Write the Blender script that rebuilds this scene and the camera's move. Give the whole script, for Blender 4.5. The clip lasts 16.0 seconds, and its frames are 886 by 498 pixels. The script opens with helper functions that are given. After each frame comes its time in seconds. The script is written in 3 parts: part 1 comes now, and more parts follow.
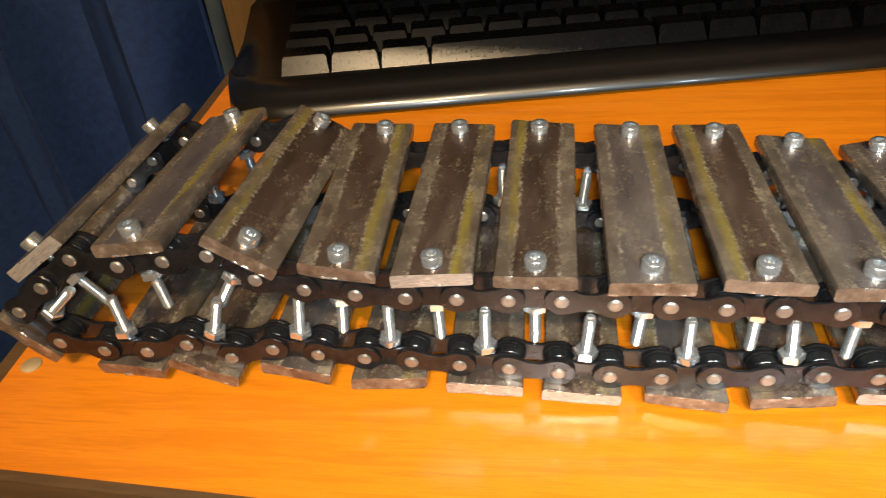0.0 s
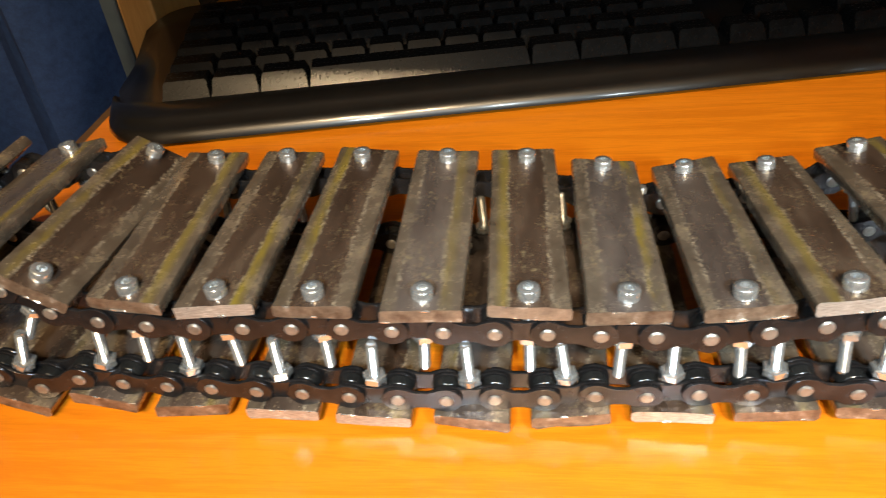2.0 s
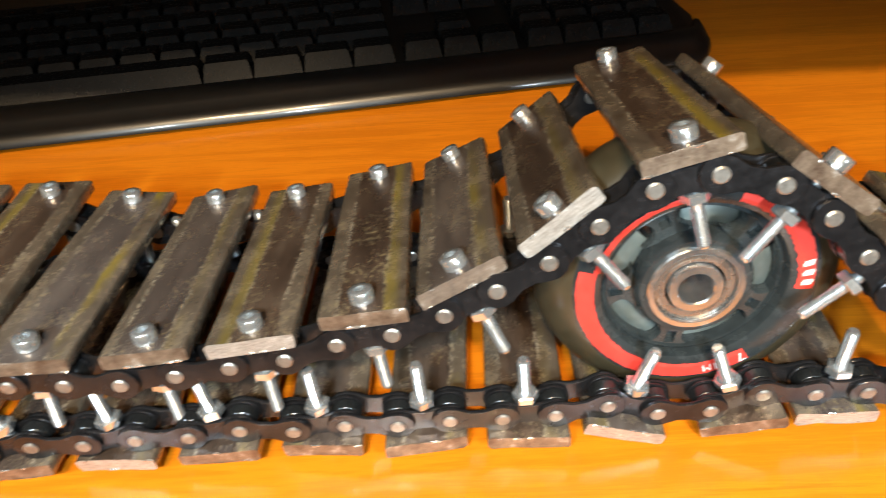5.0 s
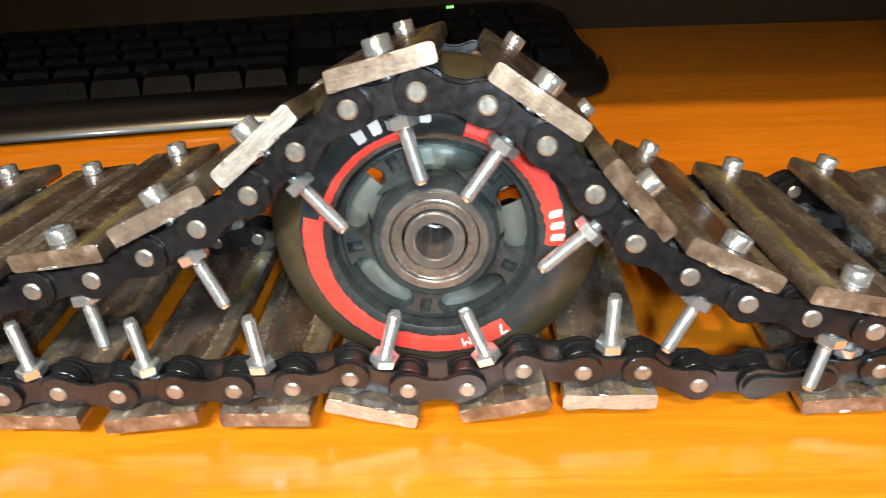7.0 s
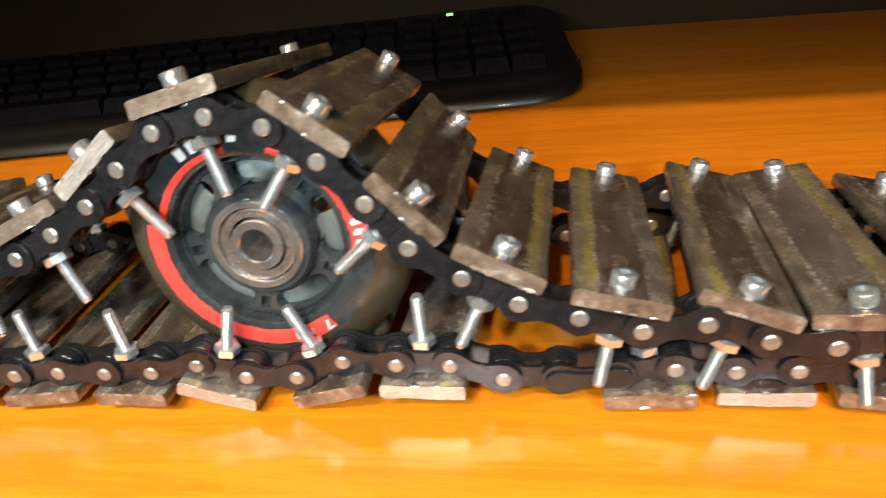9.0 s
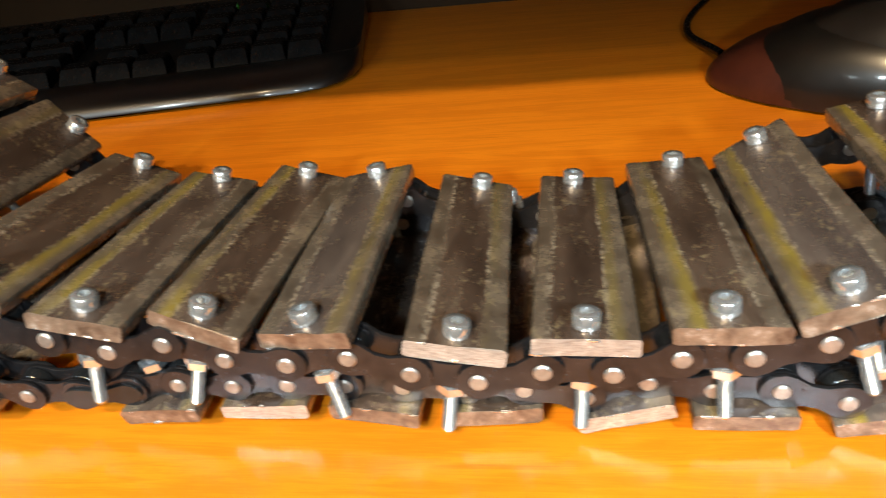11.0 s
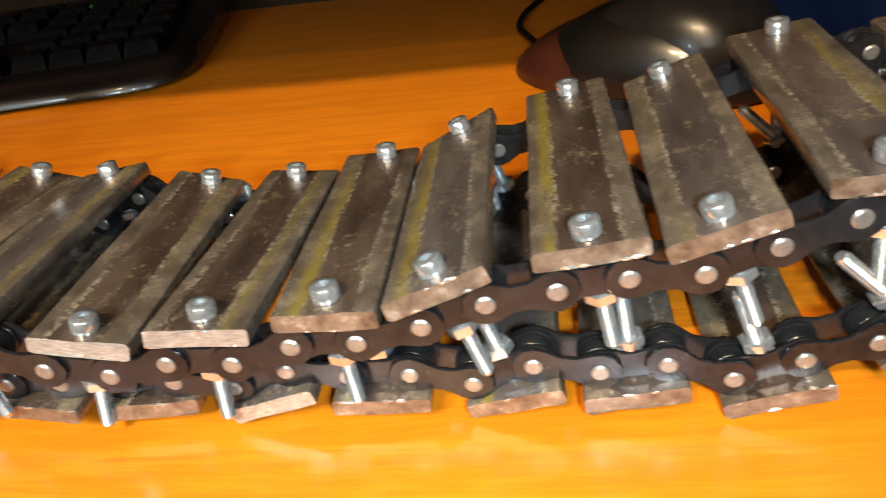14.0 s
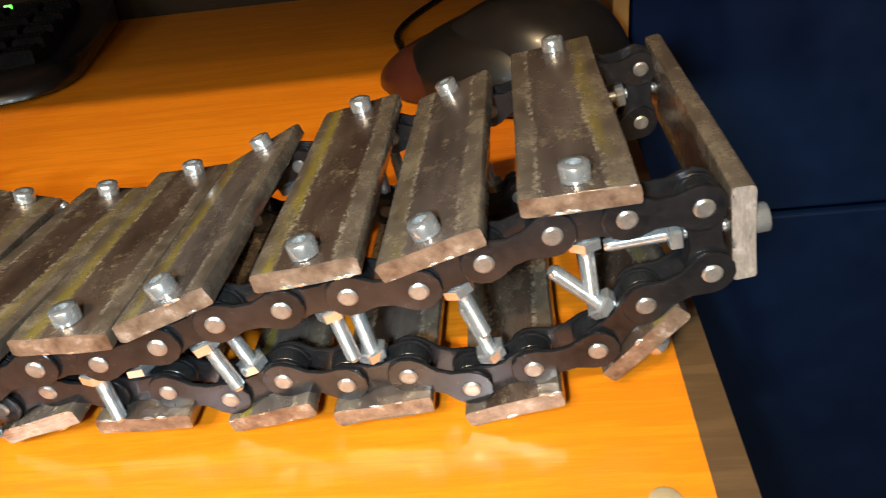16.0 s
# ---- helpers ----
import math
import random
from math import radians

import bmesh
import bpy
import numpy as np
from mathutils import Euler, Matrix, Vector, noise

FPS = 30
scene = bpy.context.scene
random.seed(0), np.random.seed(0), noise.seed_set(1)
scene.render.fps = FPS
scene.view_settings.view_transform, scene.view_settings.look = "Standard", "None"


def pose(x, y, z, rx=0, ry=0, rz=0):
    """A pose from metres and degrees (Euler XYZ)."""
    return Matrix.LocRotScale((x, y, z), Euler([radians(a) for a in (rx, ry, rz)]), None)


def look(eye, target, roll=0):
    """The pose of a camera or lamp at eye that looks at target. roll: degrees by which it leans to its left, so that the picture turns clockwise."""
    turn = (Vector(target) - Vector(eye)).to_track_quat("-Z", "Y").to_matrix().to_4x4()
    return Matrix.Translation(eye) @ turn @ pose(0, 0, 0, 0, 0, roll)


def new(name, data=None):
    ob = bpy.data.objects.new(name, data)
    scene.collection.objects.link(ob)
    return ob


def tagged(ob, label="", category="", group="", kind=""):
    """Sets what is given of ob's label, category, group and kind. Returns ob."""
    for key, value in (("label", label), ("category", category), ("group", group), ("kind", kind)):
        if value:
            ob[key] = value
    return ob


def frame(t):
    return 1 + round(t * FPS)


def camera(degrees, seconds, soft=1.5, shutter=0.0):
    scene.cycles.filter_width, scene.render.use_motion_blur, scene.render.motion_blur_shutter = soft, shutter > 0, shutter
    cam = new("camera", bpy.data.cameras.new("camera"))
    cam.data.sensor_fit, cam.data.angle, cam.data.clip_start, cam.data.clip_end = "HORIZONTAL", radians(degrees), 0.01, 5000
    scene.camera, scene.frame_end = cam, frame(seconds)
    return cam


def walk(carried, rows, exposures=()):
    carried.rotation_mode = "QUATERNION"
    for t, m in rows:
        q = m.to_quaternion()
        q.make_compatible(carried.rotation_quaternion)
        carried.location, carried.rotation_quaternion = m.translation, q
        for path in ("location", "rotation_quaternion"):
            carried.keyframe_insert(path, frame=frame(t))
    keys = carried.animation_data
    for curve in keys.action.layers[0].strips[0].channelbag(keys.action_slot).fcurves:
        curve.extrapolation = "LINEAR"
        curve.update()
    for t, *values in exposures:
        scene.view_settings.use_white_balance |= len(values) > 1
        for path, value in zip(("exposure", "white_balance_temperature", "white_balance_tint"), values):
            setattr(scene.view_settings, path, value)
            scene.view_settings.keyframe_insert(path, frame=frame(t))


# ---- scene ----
cam = camera(63.12, 16.0, soft=1.0, shutter=0.6)
# seconds, eye in metres, yaw, pitch and roll in degrees
PATH = [
    (0, 0.11454, -0.12737, 0.14988, 9.347, -37.629, -5.234),
    (0.5, 0.12453, -0.12701, 0.15164, 8.886, -37.392, -5.137),
    (1, 0.13717, -0.12694, 0.15218, 8.986, -37.462, -5.451),
    (1.5, 0.15209, -0.12558, 0.15489, 8.593, -37.268, -5.775),
    (2, 0.16629, -0.12378, 0.15423, 8.069, -37.204, -5.584),
    (2.5, 0.18520, -0.12192, 0.15453, 7.484, -37.062, -5.395),
    (3, 0.20664, -0.11972, 0.15527, 6.928, -37.064, -5.356),
    (3.5, 0.23268, -0.11831, 0.15492, 5.503, -37.162, -4.717),
    (4, 0.25200, -0.11675, 0.15409, 4.495, -37.169, -4.394),
    (4.5, 0.27026, -0.11466, 0.15294, 3.261, -37.035, -3.910),
    (5, 0.28814, -0.10998, 0.15062, 1.384, -37.401, -3.414),
    (5.2, 0.29421, -0.10835, 0.15013, 0.922, -37.410, -3.450),
    (7.3, 0.35480, -0.11729, 0.11247, 2.614, -29.296, -1.946),
    (7.5, 0.35919, -0.11913, 0.11237, 3.820, -28.992, -2.631),
    (8, 0.37316, -0.12327, 0.11249, 5.811, -28.244, -3.301),
    (8.5, 0.38996, -0.12484, 0.11758, 6.941, -28.073, -4.655),
    (9, 0.41143, -0.12295, 0.11964, 11.287, -29.714, -6.688),
    (9.5, 0.44360, -0.11922, 0.12391, 12.127, -29.001, -7.851),
    (10, 0.47531, -0.11179, 0.12130, 10.991, -30.887, -7.315),
    (10.2, 0.48471, -0.10980, 0.12087, 10.902, -31.370, -7.302),
    (12.3, 0.55456, -0.10056, 0.11170, 9.994, -32.740, -8.078),
    (12.5, 0.55759, -0.10067, 0.11191, 10.303, -32.663, -8.484),
    (13, 0.56501, -0.10067, 0.11171, 10.101, -32.690, -8.443),
    (13.5, 0.57337, -0.10033, 0.11113, 9.682, -32.976, -8.702),
    (14, 0.58588, -0.10019, 0.10989, 8.646, -32.918, -8.211),
    (14.5, 0.59815, -0.09969, 0.10755, 7.464, -33.121, -7.792),
    (15, 0.60957, -0.09905, 0.10896, 6.707, -33.243, -7.553),
    (15.5, 0.62078, -0.09944, 0.11080, 6.206, -33.156, -7.672),
    (16, 0.62981, -0.10002, 0.11062, 5.776, -33.374, -7.788),
]


def aim(x, y, z, yaw, pitch, roll):
    a, b = radians(yaw), radians(pitch)
    eye = Vector((x, y, z))
    ahead = Vector((-math.sin(a) * math.cos(b), math.cos(a) * math.cos(b), math.sin(b)))
    return look(eye, eye + ahead, roll)


walk(cam, [(t, aim(*row)) for t, *row in PATH], [(0, 0.0), (16, 0.0)])

# ---------------------------------------------------------------- light
MM = 0.001
world = bpy.data.worlds.new("room_air")
scene.world = world
world.use_nodes = True
world.node_tree.nodes["Background"].inputs[0].default_value = (0.9, 0.62, 0.42, 1)
world.node_tree.nodes["Background"].inputs[1].default_value = 0.03


def bulb_light(x, y, z, watts, radius=0.03, colour=(1.0, 0.72, 0.41)):
    data = bpy.data.lights.new("chandelier_bulb", "POINT")
    data.energy, data.shadow_soft_size, data.color = watts, radius, colour
    ob = new("chandelier_bulb", data)
    ob.location = (x, y, z)
    return ob


for bx, by, bz, watts in ((0.10, -1.10, 1.30, 72), (0.34, -1.12, 1.32, 72), (0.22, -1.40, 1.30, 26)):
    bulb_light(bx, by, bz, watts)

# fixed lamps added at five places, standing in for the small white lamp carried beside the lens, pointed down at the
# track
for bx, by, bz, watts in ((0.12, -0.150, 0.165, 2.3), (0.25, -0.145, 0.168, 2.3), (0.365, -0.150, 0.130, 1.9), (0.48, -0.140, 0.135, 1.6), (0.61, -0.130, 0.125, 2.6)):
    data = bpy.data.lights.new("handheld_lamp_stand_in", "SPOT")
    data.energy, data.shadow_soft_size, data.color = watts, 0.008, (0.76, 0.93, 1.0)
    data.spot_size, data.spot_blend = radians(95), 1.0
    lamp = new("handheld_lamp_stand_in", data)
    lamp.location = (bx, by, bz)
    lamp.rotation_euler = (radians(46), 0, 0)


# ---------------------------------------------------------------- materials
def material(name):
    m = bpy.data.materials.new(name)
    m.use_nodes = True
    nt = m.node_tree
    return m, nt, nt.nodes["Principled BSDF"]


def node(nt, kind, **sets):
    n = nt.nodes.new(kind)
    for k, v in sets.items():
        if k in n.inputs:
            n.inputs[k].default_value = v
    return n


def coords(nt, scale=(1, 1, 1), shift_by_object=False):
    tc = nt.nodes.new("ShaderNodeTexCoord")
    mp = nt.nodes.new("ShaderNodeMapping")
    mp.inputs["Scale"].default_value = scale
    nt.links.new(tc.outputs["Object"], mp.inputs["Vector"])
    if shift_by_object:
        oi = nt.nodes.new("ShaderNodeObjectInfo")
        mul = nt.nodes.new("ShaderNodeVectorMath")
        mul.operation = "SCALE"
        cx = nt.nodes.new("ShaderNodeCombineXYZ")
        for k in range(3):
            nt.links.new(oi.outputs["Random"], cx.inputs[k])
        nt.links.new(cx.outputs[0], mul.inputs[0])
        mul.inputs["Scale"].default_value = 37.0
        nt.links.new(mul.outputs[0], mp.inputs["Location"])
    return mp.outputs["Vector"]


def noise_tex(nt, vec, scale, detail=4.0, rough=0.6, distort=0.0):
    n = node(nt, "ShaderNodeTexNoise", Scale=scale, Detail=detail, Roughness=rough, Distortion=distort)
    nt.links.new(vec, n.inputs["Vector"])
    return n.outputs["Fac"]


def ramp(nt, fac, stops):
    r = nt.nodes.new("ShaderNodeValToRGB")
    els = r.color_ramp.elements
    while len(els) < len(stops):
        els.new(0.5)
    for e, (p, c) in zip(els, stops):
        e.position = p
        e.color = (*c, 1) if len(c) == 3 else c
    nt.links.new(fac, r.inputs["Fac"])
    return r.outputs["Color"]


def mix(nt, fac, a, b):
    m = nt.nodes.new("ShaderNodeMix")
    m.data_type = "RGBA"
    for value, slot in ((fac, m.inputs["Factor"]), (a, m.inputs["A"]), (b, m.inputs["B"])):
        if hasattr(value, "links"):
            nt.links.new(value, slot)
        else:
            slot.default_value = value if isinstance(value, float) else (*value, 1)
    return m.outputs["Result"]


def maths(nt, op, a, b=0.0):
    m = nt.nodes.new("ShaderNodeMath")
    m.operation = op
    for value, slot in ((a, m.inputs[0]), (b, m.inputs[1])):
        if hasattr(value, "links"):
            nt.links.new(value, slot)
        else:
            slot.default_value = value
    return m.outputs[0]


def bump(nt, shader, height, strength, distance):
    b = node(nt, "ShaderNodeBump", Strength=strength, Distance=distance)
    nt.links.new(height, b.inputs["Height"])
    nt.links.new(b.outputs[0], shader.inputs["Normal"])


def speckled(name, dark, light, rough, metal=0.0, scale=300.0, grain=0.15, coat=0.0, rough_var=0.12, per_object=False):
    """A surface whose colour and gloss vary at two scales."""
    m, nt, sh = material(name)
    v = coords(nt, shift_by_object=per_object)
    big = noise_tex(nt, v, scale * 0.2)
    fine = noise_tex(nt, v, scale, 6.0)
    both = maths(nt, "ADD", maths(nt, "MULTIPLY", big, 0.6), maths(nt, "MULTIPLY", fine, 0.4))
    nt.links.new(ramp(nt, both, [(0.32, dark), (0.68, light)]), sh.inputs["Base Color"])
    nt.links.new(maths(nt, "ADD", maths(nt, "MULTIPLY", fine, rough_var * 2), rough - rough_var), sh.inputs["Roughness"])
    sh.inputs["Metallic"].default_value = metal
    sh.inputs["Coat Weight"].default_value = coat
    bump(nt, sh, fine, grain, 0.00008)
    return m


def wood(name, dark, light, rough, coat=0.0, along=(3.0, 40.0, 40.0), scale=3.0):
    """Printed wood laminate with long grain."""
    m, nt, sh = material(name)
    v = coords(nt, along)
    grain = noise_tex(nt, v, scale, 8.0, 0.62, 0.6)
    v2 = coords(nt, tuple(a * 4 for a in along))
    fine = noise_tex(nt, v2, scale * 2, 4.0)
    both = maths(nt, "ADD", maths(nt, "MULTIPLY", grain, 0.75), maths(nt, "MULTIPLY", fine, 0.25))
    nt.links.new(ramp(nt, both, [(0.30, dark), (0.46, light), (0.56, tuple(0.5 * (a + b) for a, b in zip(dark, light))), (0.66, light)]), sh.inputs["Base Color"])
    sh.inputs["Roughness"].default_value = rough
    sh.inputs["Coat Weight"].default_value = coat
    sh.inputs["Coat Roughness"].default_value = 0.12
    bump(nt, sh, fine, 0.04, 0.0003)
    return m


def bar_steel():
    """Hot-rolled flat bar: smooth brown scale down the middle, greyer rolled sides, chipped lines where they meet, ochre rust."""
    m, nt, sh = material("flat_bar_steel")
    tc = nt.nodes.new("ShaderNodeTexCoord")
    sep = nt.nodes.new("ShaderNodeSeparateXYZ")
    nt.links.new(tc.outputs["Object"], sep.inputs[0])
    rnd = nt.nodes.new("ShaderNodeObjectInfo").outputs["Random"]
    rnd2 = maths(nt, "FRACT", maths(nt, "MULTIPLY", rnd, 13.7))
    rnd3 = maths(nt, "FRACT", maths(nt, "MULTIPLY", rnd, 41.3))
    long_v = coords(nt, (1, 0.22, 1), True)
    round_v = coords(nt, (1, 0.7, 1), True)
    cloud = noise_tex(nt, long_v, 110.0, 7.0, 0.66)
    blotch = noise_tex(nt, round_v, 150.0, 5.0, 0.6)
    grain = noise_tex(nt, long_v, 1500.0, 4.0, 0.6)
    chips = noise_tex(nt, round_v, 900.0, 5.0, 0.75)
    x_mm = maths(nt, "MULTIPLY", sep.outputs[0], 1000.0)
    off = maths(nt, "MULTIPLY", maths(nt, "SUBTRACT", rnd2, 0.5), 2.4)
    x_off = maths(nt, "ADD", x_mm, off)
    wander = maths(nt, "ADD", maths(nt, "MULTIPLY", maths(nt, "SUBTRACT", cloud, 0.5), 4.5), maths(nt, "MULTIPLY", maths(nt, "SUBTRACT", chips, 0.5), 1.6))
    side = maths(nt, "MULTIPLY", maths(nt, "ADD", maths(nt, "ABSOLUTE", x_off), wander), 0.1)
    dark_c = ramp(nt, cloud, [(0.30, (0.048, 0.030, 0.021)), (0.50, (0.100, 0.066, 0.047)), (0.72, (0.200, 0.146, 0.105))])
    grey_c = ramp(nt, cloud, [(0.30, (0.095, 0.080, 0.078)), (0.55, (0.190, 0.164, 0.152)), (0.75, (0.300, 0.265, 0.235))])
    centre = mix(nt, ramp(nt, rnd3, [(0.45, (0.05, 0.05, 0.05)), (0.95, (0.85, 0.85, 0.85))]), dark_c, grey_c)
    sides = ramp(nt, blotch, [(0.32, (0.110, 0.086, 0.062)), (0.68, (0.300, 0.250, 0.190))])
    colour = mix(nt, ramp(nt, side, [(0.46, (0, 0, 0)), (0.62, (0.75, 0.75, 0.75))]), centre, sides)
    # chipped light line on both sides
    line = ramp(nt, side, [(0.47, (0, 0, 0)), (0.53, (0.8, 0.8, 0.8)), (0.56, (0.8, 0.8, 0.8)), (0.64, (0, 0, 0))])
    broken = ramp(nt, chips, [(0.46, (0, 0, 0)), (0.56, (1, 1, 1))])
    gate = ramp(nt, noise_tex(nt, round_v, 120.0, 3.0, 0.6), [(0.40, (0.12, 0.12, 0.12)), (0.60, (1, 1, 1))])
    colour = mix(nt, maths(nt, "MULTIPLY", maths(nt, "MULTIPLY", line, broken), gate), colour, (0.56, 0.49, 0.38))
    # ochre rust along one side, and in a few spots
    flip = maths(nt, "SIGN", maths(nt, "SUBTRACT", rnd2, 0.5))
    one = maths(nt, "ADD", maths(nt, "MULTIPLY", maths(nt, "MULTIPLY", x_off, flip), 0.1), maths(nt, "MULTIPLY", wander, 0.1))
    band = ramp(nt, one, [(0.50, (0, 0, 0)), (0.62, (1, 1, 1)), (0.74, (0.8, 0.8, 0.8)), (0.90, (0, 0, 0))])
    patch = ramp(nt, noise_tex(nt, long_v, 110.0, 5.0, 0.7), [(0.40, (0, 0, 0)), (0.58, (0.85, 0.85, 0.85))])
    amount = ramp(nt, rnd, [(0.15, (0.25, 0.25, 0.25)), (0.75, (1, 1, 1))])
    colour = mix(nt, maths(nt, "MULTIPLY", maths(nt, "MULTIPLY", band, patch), amount), colour, (0.40, 0.310, 0.040))
    spots = ramp(nt, maths(nt, "MULTIPLY", chips, maths(nt, "ADD", blotch, 0.40)), [(0.54, (0, 0, 0)), (0.64, (0.7, 0.7, 0.7))])
    colour = mix(nt, spots, colour, (0.46, 0.38, 0.22))
    nt.links.new(colour, sh.inputs["Base Color"])
    sh.inputs["Metallic"].default_value = 0.50
    sh.inputs["Specular IOR Level"].default_value = 0.8
    sh.inputs["Coat Weight"].default_value = 0.35
    sh.inputs["Coat Roughness"].default_value = 0.22
    rough = maths(nt, "ADD", maths(nt, "MULTIPLY", blotch, 0.26), maths(nt, "MULTIPLY", chips, 0.14))
    nt.links.new(maths(nt, "ADD", rough, 0.06), sh.inputs["Roughness"])
    bump(nt, sh, maths(nt, "ADD", maths(nt, "MULTIPLY", grain, 0.4), chips), 0.16, 0.00006)
    return m


def zinc():
    m, nt, sh = material("zinc_plated_steel")
    v = coords(nt, (1, 1, 1), True)
    n = noise_tex(nt, v, 700.0, 4.0)
    nt.links.new(ramp(nt, n, [(0.3, (0.62, 0.68, 0.72)), (0.7, (0.82, 0.87, 0.91))]), sh.inputs["Base Color"])
    sh.inputs["Metallic"].default_value = 0.86
    nt.links.new(maths(nt, "ADD", maths(nt, "MULTIPLY", n, 0.14), 0.09), sh.inputs["Roughness"])
    return m


def cut_steel():
    """Sawn ends: brown and dull on most bars, freshly bright on a few, with the saw's scratches."""
    m, nt, sh = material("saw_cut_steel")
    rnd = maths(nt, "FRACT", maths(nt, "MULTIPLY", nt.nodes.new("ShaderNodeObjectInfo").outputs["Random"], 29.3))
    blotch = noise_tex(nt, coords(nt, (1, 1, 1), True), 260.0, 5.0, 0.65)
    scratch = noise_tex(nt, coords(nt, (1, 1, 6), True), 420.0, 5.0, 0.7)
    dull = ramp(nt, blotch, [(0.32, (0.110, 0.070, 0.048)), (0.68, (0.340, 0.265, 0.200))])
    fresh = ramp(nt, scratch, [(0.30, (0.36, 0.34, 0.32)), (0.62, (0.82, 0.81, 0.79))])
    shine = maths(nt, "ADD", ramp(nt, rnd, [(0.70, (0, 0, 0)), (0.80, (0.55, 0.55, 0.55))]), ramp(nt, blotch, [(0.58, (0, 0, 0)), (0.72, (0.5, 0.5, 0.5))]))
    nt.links.new(mix(nt, shine, dull, fresh), sh.inputs["Base Color"])
    sh.inputs["Metallic"].default_value = 0.55
    nt.links.new(maths(nt, "ADD", maths(nt, "MULTIPLY", scratch, 0.25), 0.20), sh.inputs["Roughness"])
    bump(nt, sh, scratch, 0.5, 0.0001)
    return m


STEEL = bar_steel()
ZINC = zinc()
CUT = cut_steel()
CHIP = speckled("bright_saw_burr", (0.42, 0.40, 0.38), (0.80, 0.78, 0.75), 0.25, 0.8, 900, 0.5)
LINK = speckled("oiled_chain_steel", (0.024, 0.025, 0.029), (0.072, 0.072, 0.080), 0.24, 0.8, 500, 0.2, per_object=True)
ROLLER = speckled("greasy_roller_steel", (0.020, 0.022, 0.024), (0.060, 0.066, 0.070), 0.20, 0.7, 400, 0.1, per_object=True)
RIVET = speckled("rivet_steel", (0.21, 0.20, 0.185), (0.45, 0.43, 0.40), 0.33, 0.7, 900, 0.3, per_object=True)
DESK = wood("orange_desk_laminate", (0.48, 0.120, 0.004), (0.72, 0.222, 0.009), 0.28, 0.3)
DESK_EDGE = wood("worn_desk_edge_band", (0.040, 0.021, 0.008), (0.105, 0.058, 0.023), 0.55)
PANEL = wood("honey_wood_panel", (0.42, 0.20, 0.05), (0.58, 0.31, 0.09), 0.4, 0.1, (40.0, 40.0, 3.0))
STRIP = speckled("grey_blue_paint", (0.05, 0.07, 0.09), (0.08, 0.11, 0.13), 0.5, 0.0, 100, 0.1)
CURTAIN = speckled("blue_curtain_cloth", (0.014, 0.042, 0.165), (0.036, 0.092, 0.30), 0.75, 0.0, 900, 0.4)
BLUE = speckled("dark_blue_lacquer", (0.0006, 0.008, 0.042), (0.0018, 0.014, 0.066), 0.55, 0.0, 60, 0.15)
BLUE.node_tree.nodes["Principled BSDF"].inputs["Specular IOR Level"].default_value = 0.2
KEYCAP = speckled("black_key_plastic", (0.0025, 0.0025, 0.0025), (0.006, 0.006, 0.006), 0.27, 0.0, 600, 0.05, 0.0, 0.02)
KEYCAP.node_tree.nodes["Principled BSDF"].inputs["Specular IOR Level"].default_value = 0.24
GLOSS = speckled("glossy_black_plastic", (0.003, 0.003, 0.003), (0.006, 0.0055, 0.005), 0.34, 0.0, 500, 0.03, 0.5, 0.03)
GLOSS.node_tree.nodes["Principled BSDF"].inputs["Coat Roughness"].default_value = 0.10
MOUSE_TOP = speckled("dark_grey_mouse_shell", (0.007, 0.006, 0.0055), (0.012, 0.0105, 0.010), 0.30, 0.0, 700, 0.1, 0.05, 0.05)
MOUSE_TOP.node_tree.nodes["Principled BSDF"].inputs["Specular IOR Level"].default_value = 0.3
MOUSE_SIDE = speckled("dark_red_mouse_grip", (0.030, 0.008, 0.005), (0.052, 0.014, 0.008), 0.30, 0.0, 500, 0.1, 0.1, 0.05)
TYRE = speckled("black_urethane_tyre", (0.010, 0.013, 0.015), (0.040, 0.050, 0.054), 0.26, 0.0, 220, 0.2)
TREAD = speckled("worn_brown_tread", (0.020, 0.018, 0.011), (0.060, 0.050, 0.029), 0.36, 0.0, 160, 0.5)
HUB = speckled("dusty_grey_hub_plastic", (0.065, 0.085, 0.085), (0.26, 0.310, 0.305), 0.34, 0.0, 150, 0.3)
RED = speckled("worn_red_print", (0.55, 0.030, 0.022), (0.72, 0.060, 0.045), 0.5, 0.0, 350, 0.2)
WHITE = speckled("white_print", (0.68, 0.68, 0.68), (0.85, 0.85, 0.85), 0.5, 0.0, 400, 0.1)
BEARING = speckled("bearing_steel", (0.42, 0.43, 0.44), (0.74, 0.75, 0.76), 0.2, 0.9, 500, 0.2)
SHIELD = speckled("rusty_bearing_shield", (0.22, 0.19, 0.17), (0.48, 0.45, 0.42), 0.28, 0.85, 250, 0.3)
WALL = speckled("brown_backboard", (0.022, 0.010, 0.003), (0.038, 0.018, 0.006), 0.7, 0.0, 30, 0.1)
WALL.node_tree.nodes["Principled BSDF"].inputs["Specular IOR Level"].default_value = 0.15
# the unseen board's blue is chosen only to cool the reflections in the steel
BOARD = speckled("blue_reflection_tint", (0.24, 0.27, 0.40), (0.32, 0.36, 0.50), 0.5, 0.0, 60, 0.1)
# unseen front wall, lighter ochre than the rest to give warm reflections
FRONT = speckled("warm_reflection_ochre", (0.10, 0.068, 0.038), (0.14, 0.095, 0.055), 0.8, 0.0, 30, 0.2)
CREAM = speckled("aged_cream_plastic", (0.30, 0.22, 0.12), (0.42, 0.32, 0.18), 0.5, 0.0, 300, 0.1)
